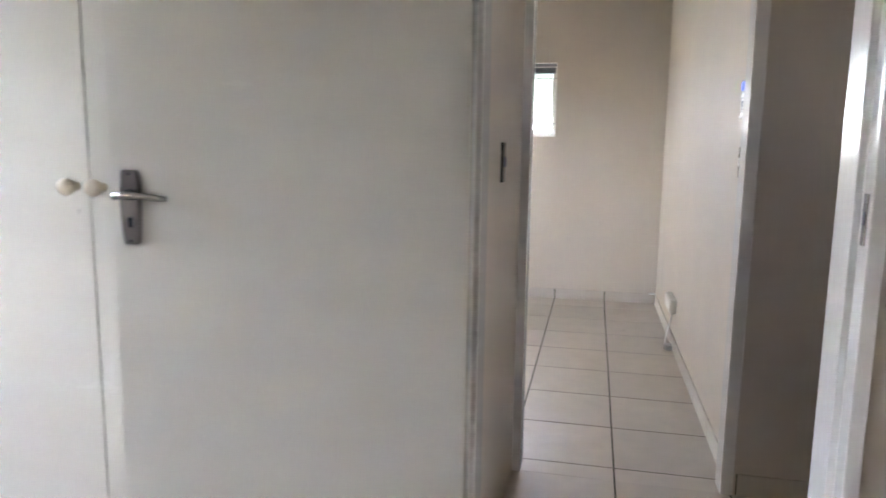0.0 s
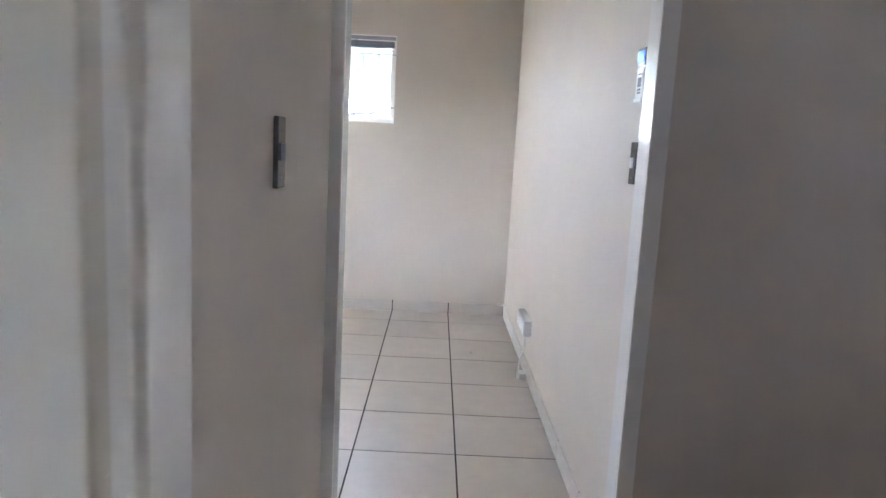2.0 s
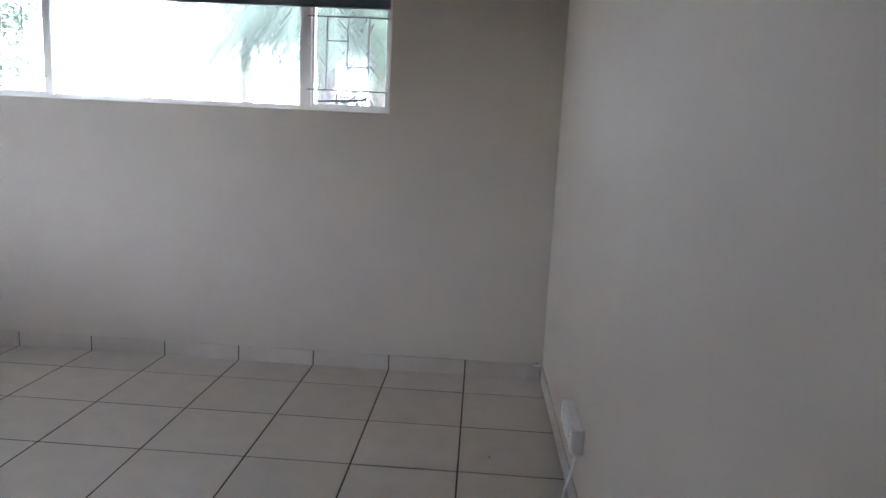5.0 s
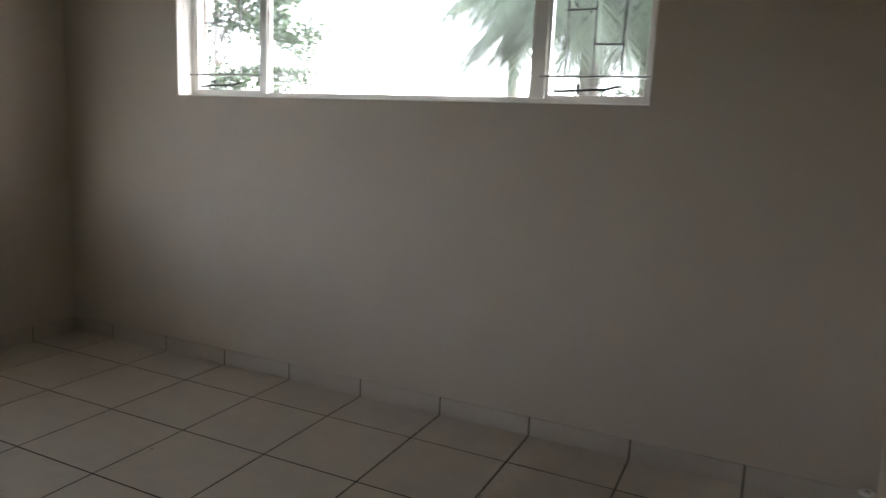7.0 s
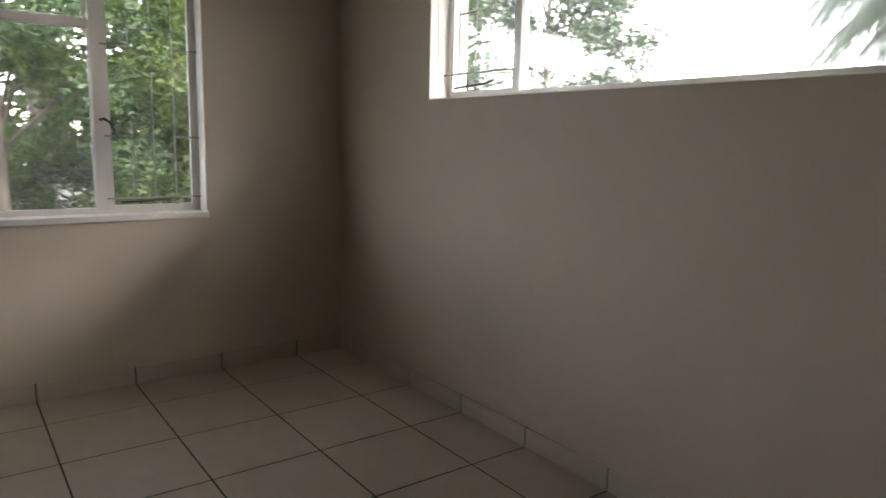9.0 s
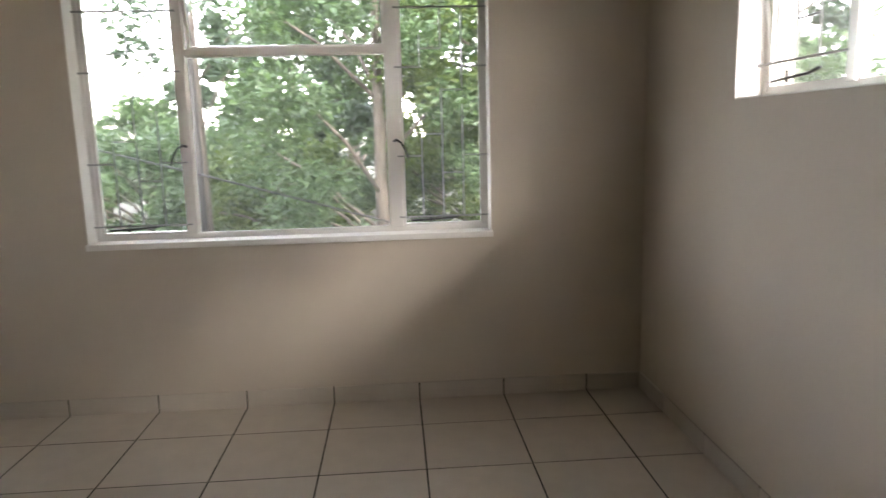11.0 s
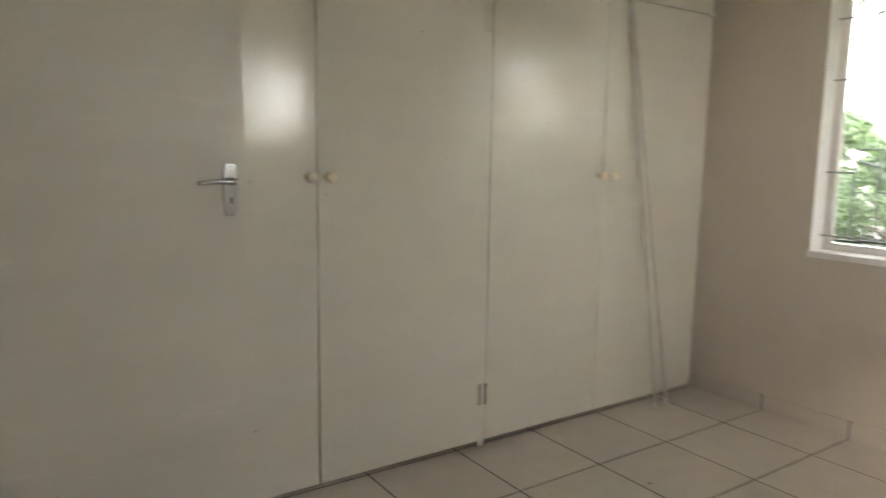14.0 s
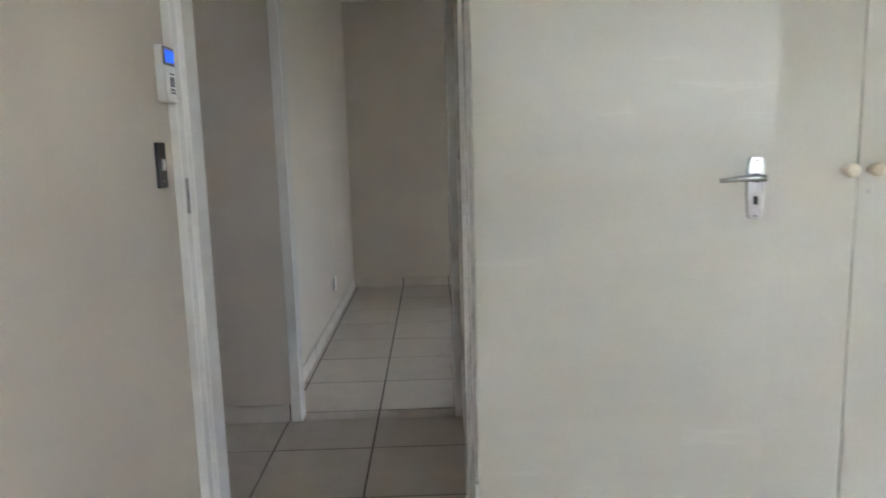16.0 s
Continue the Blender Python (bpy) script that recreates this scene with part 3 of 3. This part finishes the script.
venetian_blind(W1[0] + 0.006, W1[1] - 0.006, FY + 0.036, W1[3] - 0.005)


# ---- switches, keypad, socket, rods ----
def light_switch(name, at, label, rocker=None):
    """Local: plate in the xz plane, facing -y."""
    ob = thing(name, at, label, "light switch")
    part("plate", rounded(-0.028, 0.028, -0.009, 0.0, -0.06, 0.06, 0.0025), SWITCH, ob)
    part("rocker", rounded(-0.006, 0.006, -0.015, -0.008, -0.014, 0.016, 0.002), rocker or PLASTIC, ob, "small rocker switch")
    part("screw", tube([(0, -0.0095, -0.042), (0, -0.0085, -0.042)], 0.0035, 8), CHROME, ob)
    return ob


light_switch("light_switch", pose(0.0, -2.884, 1.255, 0, 0, -90), "narrow black light switch on the bedroom wall")
light_switch("light_switch", pose(LOB, -3.682, 1.252, 0, 0, 90), "narrow dark light switch on the passage wall", GREYPLASTIC)

keypad = thing("alarm_keypad", pose(0.0, -2.945, 1.492, 0, 0, -90), "white alarm keypad with a lit blue display", "alarm keypad")
part("body", rounded(-0.037, 0.037, -0.024, 0.0, -0.070, 0.078, 0.007, 3), PLASTIC, keypad)
part("display_surround", rounded(-0.036, 0.036, -0.0275, -0.022, 0.026, 0.074, 0.003), GREYPLASTIC, keypad)
part("display", boxes((-0.028, 0.028, -0.0285, -0.0265, 0.034, 0.064)), LCD, keypad, "glowing blue display")
part("flap", rounded(-0.034, 0.034, -0.0275, -0.022, -0.058, 0.020, 0.004), PLASTIC, keypad)
label_card = part("label_card", boxes((-0.014, 0.024, -0.0285, -0.0268, -0.050, 0.008)), SILL_PAINT, keypad)
for z0, z1 in ((0.002, 0.006), (-0.030, -0.004), (-0.040, -0.034), (-0.048, -0.043)):
    part("print_bar", boxes((-0.011, 0.021, -0.0292, -0.0280, z0, z1)), PRINT, label_card)
part("chin", rounded(-0.036, 0.036, -0.031, -0.02, -0.070, -0.058, 0.005, 3), PLASTIC, keypad)

socket = thing("wall_socket", pose(0.0, -1.02, 0.292, 0, 0, -90), "white surface-mounted socket box above the skirting", "socket")
part("box", rounded(-0.15, 0.15, -0.038, 0.0, -0.044, 0.044, 0.004), PLASTIC, socket)
part("cover", rounded(-0.146, 0.146, -0.044, -0.037, -0.040, 0.040, 0.003), PLASTIC, socket)
for x in (-0.08, 0.08):
    part("rocker", rounded(x - 0.012, x + 0.012, -0.048, -0.043, 0.010, 0.032, 0.002), PLASTIC, socket)
    for dx, dz in ((0, -0.005), (-0.011, -0.026), (0.011, -0.026)):
        part("pin_hole", tube([(x + dx, -0.0445, dz), (x + dx, -0.0438, dz)], 0.0035, 8), DARK, socket)
cable = thing("cable", pose(-0.03, -1.16, 0.0), "thin white cable hanging from the socket to the floor", "cable")
part("wire", tube([(0.008, 0.004, 0.252), (-0.004, -0.004, 0.19), (-0.022, -0.006, 0.12), (-0.03, -0.004, 0.05), (-0.03, 0.0, 0.004)], 0.004, 8), PLASTIC, cable, smooth=True)
part("plug", rounded(-0.022, 0.018, -0.02, 0.05, 0.0, 0.038, 0.006, 3), PLASTIC, cable, "small white plug on the floor")
rosette = thing("cable_clip", pose(-0.032, FY - 0.028, 0.087), "round white clip with a screw in the corner", "clip")
part("disc", lathe([(0, 0.026), (0.008, 0.026), (0.011, 0.022)], 20), PLASTIC, rosette, at=pose(0, 0, 0, 90, 0, 0))
part("screw", lathe([(0, 0.006), (0.0125, 0.005)], 10), DARK, rosette, at=pose(0, 0, 0, 90, 0, 0))
socket2 = thing("wall_socket", pose(EA, -6.13, 0.29, 0, 0, -90), "white socket plate low on the second bedroom wall", "socket")
part("plate", rounded(-0.05, 0.05, -0.01, 0, -0.05, 0.05, 0.003), PLASTIC, socket2)
part("rocker", rounded(-0.01, 0.01, -0.014, -0.009, 0.01, 0.034, 0.002), PLASTIC, socket2)
for dx, dz in ((0, -0.005), (-0.011, -0.026), (0.011, -0.026)):
    part("pin_hole", tube([(dx, -0.0105, dz), (dx, -0.0095, dz)], 0.0035, 8), DARK, socket2)

for x0, x1, y0, top in ((-3.74, -3.475, -2.885, 2.18), (-3.845, -3.50, -2.90, 2.10)):
    rod = thing("curtain_rod", pose(x0, y0, 0), "thin white curtain rod leaning on the closet doors", "curtain rod", "leaning rods")
    dx, dy = x1 - x0, (WB1 + 0.016) - y0
    part("pole", tube([(0, 0, 0.012), (dx * 0.5, dy * 0.5, top / 2), (dx, dy, top)], 0.0085, 10), ROD, rod, smooth=True)
    part("end_cap", tube([(0, 0, 0.0), (dx * 0.02, dy * 0.02, 0.03)], 0.011, 10), PLASTIC, rod)


# ---- garden ----
def leaves(name, centres, spread, count, size, mat, parent, rng):
    """Many small folded leaves scattered in clumps round the given centres."""
    c = np.array(centres)[rng.integers(0, len(centres), count)]
    d = rng.normal(size=(count, 3))
    d /= np.linalg.norm(d, axis=1)[:, None]
    p = c + d * (spread * rng.random(count) ** 0.45)[:, None] * np.array([1, 1, 0.75])
    a = rng.normal(size=(count, 3)) * np.array([1, 1, 0.5]) + np.array([0, 0, -0.35])
    a /= np.linalg.norm(a, axis=1)[:, None]
    b = np.cross(a, rng.normal(size=(count, 3)))
    b /= np.linalg.norm(b, axis=1)[:, None]
    n = np.cross(a, b)
    s = size * (0.6 + 0.8 * rng.random(count))[:, None]
    verts = np.stack([p - a * s, p + b * s * 0.42 + n * s * 0.12, p + a * s, p - b * s * 0.42 + n * s * 0.12], 1).reshape(-1, 3)
    k = np.arange(count)[:, None] * 4
    tri = np.concatenate([k + [0, 1, 2], k + [0, 2, 3]], 1).reshape(-1, 3)
    me = bpy.data.meshes.new(name)
    me.from_pydata(verts.tolist(), [], tri.tolist())
    me.materials.append(mat)
    ob = new(name, me)
    ob.parent = parent
    return ob


def tree(name, x, y, height, crown_low, radius, mat, label, count=9000, size=0.055, trunk=0.13, lean=(0, 0), seed=1, clump=0.38, bunches=70):
    rng = np.random.default_rng(seed)
    ob = thing(name, pose(x, y, -0.4), label, "tree")
    base = [(lean[0] * f, lean[1] * f, f * height * 0.85) for f in (0, 0.25, 0.5, 0.75, 1)]
    part("trunk", tube(base, trunk, 10, trunk * 0.35), BARK, ob, smooth=True)
    centres = []
    for i in range(bunches):
        h = crown_low + (height - crown_low) * rng.random()
        f = (h - crown_low) / max(0.1, height - crown_low)
        r = radius * (0.45 + 0.75 * math.sin(math.pi * min(1, 0.18 + 0.8 * f))) * (0.35 + 0.65 * rng.random() ** 0.5)
        q = rng.random() * math.tau
        cx, cy = lean[0] * h / height, lean[1] * h / height
        tip = (cx + r * math.cos(q), cy + r * math.sin(q), h)
        centres.append(tip)
        if i % 6 == 0:
            z0 = max(0.3, h - 0.5 - 0.4 * r)
            part("limb", tube([(cx, cy, min(z0, height * 0.8)), ((cx + tip[0]) / 2, (cy + tip[1]) / 2, (z0 + h) / 2 + 0.1), tip], trunk * 0.3, 6, 0.012), BARK, ob, smooth=True)
    leaves("crown", centres, clump, count, size, mat, ob, rng)
    return ob


def palm(name, x, y, height, label, seed, fronds=16, length=2.0):
    rng = np.random.default_rng(seed)
    ob = thing(name, pose(x, y, -0.4), label, "palm tree")
    part("trunk", tube([(0, 0, 0), (0.05, 0.02, height * 0.5), (0.02, 0, height)], 0.14, 10, 0.10), BARK, ob, smooth=True)
    for i in range(fronds):
        q = i * math.tau / fronds + rng.random() * 0.3
        rise = 0.15 + 0.9 * rng.random()
        pts = []
        for k in range(9):
            f = k / 8
            r = length * f * (1 - 0.18 * f)
            z = height + length * (rise * f - (rise * 0.75 + 0.55) * f * f)
            pts.append(Vector((r * math.cos(q), r * math.sin(q), z)))
        rib = part("frond", tube(pts, 0.016, 5, 0.004), FROND, ob)
        bm = bmesh.new()
        side = Vector((-math.sin(q), math.cos(q), 0))
        for k in range(110):
            f = 0.10 + 0.88 * k / 109
            j = min(7, int(f * 8))
            p = pts[j].lerp(pts[j + 1], f * 8 - j)
            d = (pts[j + 1] - pts[j]).normalized()
            ln = length * 0.26 * math.sin(math.pi * min(0.97, 0.2 + 0.75 * f)) * (0.85 + 0.3 * rng.random())
            for s in (-1, 1):
                tip = p + (side * s * 0.85 + d * 0.65) * ln + Vector((0, 0, -(0.35 + 0.5 * rng.random()) * ln))
                w = d * 0.009
                a, b, c = bm.verts.new(p - w), bm.verts.new(p + w), bm.verts.new(tip)
                bm.faces.new((a, b, c))
        part("leaflets", bm, FROND, rib)
    return ob


# west garden, seen through the wide window
tree("tree", -8.6, -1.1, 4.3, 0.6, 1.35, LEAF, "dense green leafy tree close to the window", 26000, 0.045, 0.09, seed=3, bunches=90)
tree("tree", -9.2, 1.0, 5.2, 0.5, 1.7, LEAF_YELLOW, "sunlit yellow-green leafy tree", 26000, 0.046, 0.10, seed=4, bunches=90)
tree("tree", -7.6, 2.6, 4.6, 0.4, 1.3, LEAF, "green leafy tree beside the house corner", 12000, 0.055, 0.09, seed=5)
tree("tree", -13.5, -0.2, 7.5, 1.5, 2.6, LEAF_DARK, "tall dark green tree", 15000, 0.09, 0.2, seed=6)
tree("tree", -13.0, 4.2, 8.0, 1.0, 2.8, LEAF_DARK, "tall dark green garden tree", 15000, 0.09, 0.2, seed=7)
tree("tree", -12.0, -4.8, 1.8, 0.3, 1.5, LEAF, "low leafy garden bush", 9000, 0.07, 0.07, seed=8)
tree("tree", -11.0, -2.6, 1.7, 0.2, 1.0, LEAF_YELLOW, "low bright green shrub", 7000, 0.06, 0.05, seed=9)
tree("tree", -17.0, -7.5, 2.6, 0.4, 2.4, LEAF, "round leafy garden tree", 9000, 0.1, 0.1, seed=10)
tree("tree", -16.0, -10.5, 3.0, 0.3, 2.2, LEAF_DARK, "dark leafy bush far off in the garden", 8000, 0.1, 0.1, seed=11)
tree("tree", -14.5, -3.2, 2.6, 0.1, 1.9, LEAF, "broad leafy hedge bush in the garden", 9000, 0.09, 0.06, seed=31)
tree("tree", -10.4, 0.2, 2.3, 0.1, 1.3, LEAF_YELLOW, "low sunlit shrub under the trees", 9000, 0.06, 0.05, seed=32)
tree("tree", -11.0, 2.6, 2.8, 0.1, 1.6, LEAF, "leafy shrub filling the garden edge", 9000, 0.065, 0.05, seed=33)
tree("tree", -8.2, 1.6, 2.0, 0.1, 0.9, LEAF, "small leafy shrub near the house", 7000, 0.05, 0.04, seed=34)
tree("tree", -19.0, -2.0, 6.0, 0.3, 3.6, LEAF_DARK, "wide dark tree at the back of the garden", 14000, 0.12, 0.2, seed=35)
tree("tree", -19.0, 5.0, 7.0, 0.3, 3.8, LEAF_DARK, "wide dark garden tree behind others", 14000, 0.12, 0.2, seed=36)
# out of view: added to turn the second bedroom's daylight yellow-green
tree("tree", -7.9, -6.0, 3.1, 0.2, 1.3, LEAF_YELLOW, "unseen leafy tree added to tint second bedroom daylight", 9000, 0.07, 0.06, seed=37)
trunk = thing("pole", pose(-9.0, -3.28, -0.4), "weathered wooden pole standing in the garden", "pole")
part("shaft", tube([(0, 0, 0), (0, 0.02, 1.5), (0.0, 0.0, 3.2), (0, 0, 5.5)], 0.112, 12, 0.10), POLE, trunk, smooth=True)
tree("tree", -9.6, -3.3, 5.6, 2.6, 1.0, LEAF_DARK, "dark drooping tree crown beside a wooden pole", 2200, 0.06, 0.06, seed=12, bunches=30)
wire = thing("overhead_cable", pose(0, 0, 0), "thin dark cable strung across the garden", "cable")
part("wire", tube([(-7.0, -7.5, 2.25), (-7.0, -5.0, 1.68), (-7.0, -2.98, 1.121), (-7.0, -2.03, 0.854), (-7.0, 0.0, 0.25), (-7.0, 1.2, -0.1)], 0.008, 6), BLACK, wire)

# north garden, seen through the high window
palm("palm_tree", -2.45, 5.4, 3.05, "green feather palm with drooping fronds", 21, 34, 2.0)
palm("palm_tree", -1.85, 5.7, 3.6, "green feather palm behind the shrubs", 22, 20, 2.3)
palm("palm_tree", -5.6, 11.5, 4.6, "tall feather palm against the bright sky", 23, 16, 2.2)
tree("tree", -9.6, 7.2, 5.2, 0.8, 1.5, LEAF_FAR, "green leafy tree north of the house", 11000, 0.07, 0.1, seed=13)
tree("tree", -2.2, 6.6, 2.2, 0.4, 0.9, LEAF_FAR, "low bright green shrub under the palm", 6000, 0.05, 0.05, seed=14)
tree("tree", 0.4, 8.0, 2.5, 0.4, 1.2, LEAF_FAR, "leafy green shrub beneath the palm", 7000, 0.06, 0.05, seed=15)
tree("tree", -6.2, 9.5, 2.1, 0.4, 1.0, LEAF_FAR, "low leafy garden shrub beneath open sky", 6000, 0.06, 0.05, seed=16)


# ---- skirting tiles ----
SK_H, SK_T, GAP = 0.085, 0.008, 0.007
skirt_meshes = {}


def skirting(name, along_x, a0, a1, face, side, label):
    """Tiles on a wall face from a0 to a1, with joints on the floor grid; side: the way they stand out."""
    base = boxes((a0, a1, *sorted((face, face + side * 0.005)), 0, SK_H - 0.002)) if along_x else boxes((*sorted((face, face + side * 0.005)), a0, a1, 0, SK_H - 0.002))
    ob = structure(name, base, GROUT, label, "skirting")
    first = math.floor(a0 / T + 1e-6)
    cuts = [a0] + [k * T for k in range(first, 2 + int(math.ceil(a1 / T))) if a0 + 0.03 < k * T < a1 - 0.03] + [a1]
    for p, q in zip(cuts, cuts[1:]):
        ln = round(q - p - GAP, 4)
        key = (ln, along_x)
        if key not in skirt_meshes:
            b = (-ln / 2, ln / 2, -SK_T / 2, SK_T / 2, 0, SK_H)
            if not along_x:
                b = (-SK_T / 2, SK_T / 2, -ln / 2, ln / 2, 0, SK_H)
            bm = boxes(b)
            bmesh.ops.bevel(bm, geom=[e for e in bm.edges if e.verts[0].co.z > 0.08 and e.verts[1].co.z > 0.08], offset=0.002, segments=1, affect="EDGES")
            skirt_meshes[key] = mesh("skirting_tile", bm, SKIRT)
        o = new("skirting_tile", skirt_meshes[key])
        m, f = (p + q) / 2, face + side * SK_T / 2
        o.parent = ob
        o.matrix_basis = pose(m, f, 0.0) if along_x else pose(f, m, 0.0)
    return ob


SKL = "cream ceramic skirting tiles with dark joints"
skirting("baseboard_north", True, LX + SK_T, -SK_T, FY, -1, SKL)
skirting("baseboard_west", False, WB1 + 0.006, FY, LX, 1, SKL)
skirting("baseboard_east", False, WB1 + 0.012, FY, 0.0, -1, SKL)
skirting("baseboard_passage", True, -0.012, END, WA1, 1, SKL)
skirting("baseboard_passage_2", True, 0.016, END, WB0, -1, SKL)
skirting("baseboard_second_room", False, SA, WA0 - 0.01, EA, -1, SKL)
skirting("baseboard_south", True, LX + SK_T, EA - SK_T, SA, 1, SKL)
skirting("baseboard_west_2", False, SA, WA0 - 0.01, LX, 1, SKL)


# ---- floor tiles ----
tile_meshes = {}


def lay(x0, x1, y0, y1):
    """Floor tiles of one grid, cut at the edges of the room."""
    for i in range(math.floor(x0 / T - 1e-6), math.ceil(x1 / T)):
        for j in range(math.floor(y0 / T - 1e-6), math.ceil(y1 / T)):
            a, b = max(i * T + GAP / 2, x0), min((i + 1) * T - GAP / 2, x1)
            c, d = max(j * T + GAP / 2, y0), min((j + 1) * T - GAP / 2, y1)
            if b - a < 0.01 or d - c < 0.01:
                continue
            w, h = round(b - a, 4), round(d - c, 4)
            if (w, h) not in tile_meshes:
                bm = boxes((-w / 2, w / 2, -h / 2, h / 2, -0.012, 0.0))
                bmesh.ops.bevel(bm, geom=[e for e in bm.edges if e.verts[0].co.z > -0.001 and e.verts[1].co.z > -0.001], offset=0.0009, segments=1, affect="EDGES")
                tile_meshes[w, h] = mesh("floor_tile", bm, TILE)
            o = new("floor_tile", tile_meshes[w, h])
            o.parent = floor
            o.matrix_basis = pose((a + b) / 2, (c + d) / 2, random.uniform(-0.0004, 0.0004), random.uniform(-0.05, 0.05), random.uniform(-0.05, 0.05))


lay(LX, 0.0, WB0, FY)
lay(LOB, END, WA1, WB0)
lay(LX, EA, SA, WA1)


# ---- crumbs on the floor ----
for cx, cy, cr in ((-3.05, -2.35, 0.006), (-2.15, -1.15, 0.005), (-1.28, -0.30, 0.004), (-2.55, -0.62, 0.005), (-0.30, -0.72, 0.005)):
    bm = bmesh.new()
    bmesh.ops.create_icosphere(bm, subdivisions=1, radius=cr)
    for v in bm.verts:
        v.co = Vector((v.co.x * random.uniform(0.7, 1.5), v.co.y * random.uniform(0.7, 1.3), v.co.z * 0.4))
    low = min(v.co.z for v in bm.verts)
    tagged(new("crumb", mesh("crumb", bm, BARK)), "tiny dark dry crumb on the floor tiles", "crumb", "floor crumbs").matrix_basis = pose(cx, cy, 0.0005 - low)
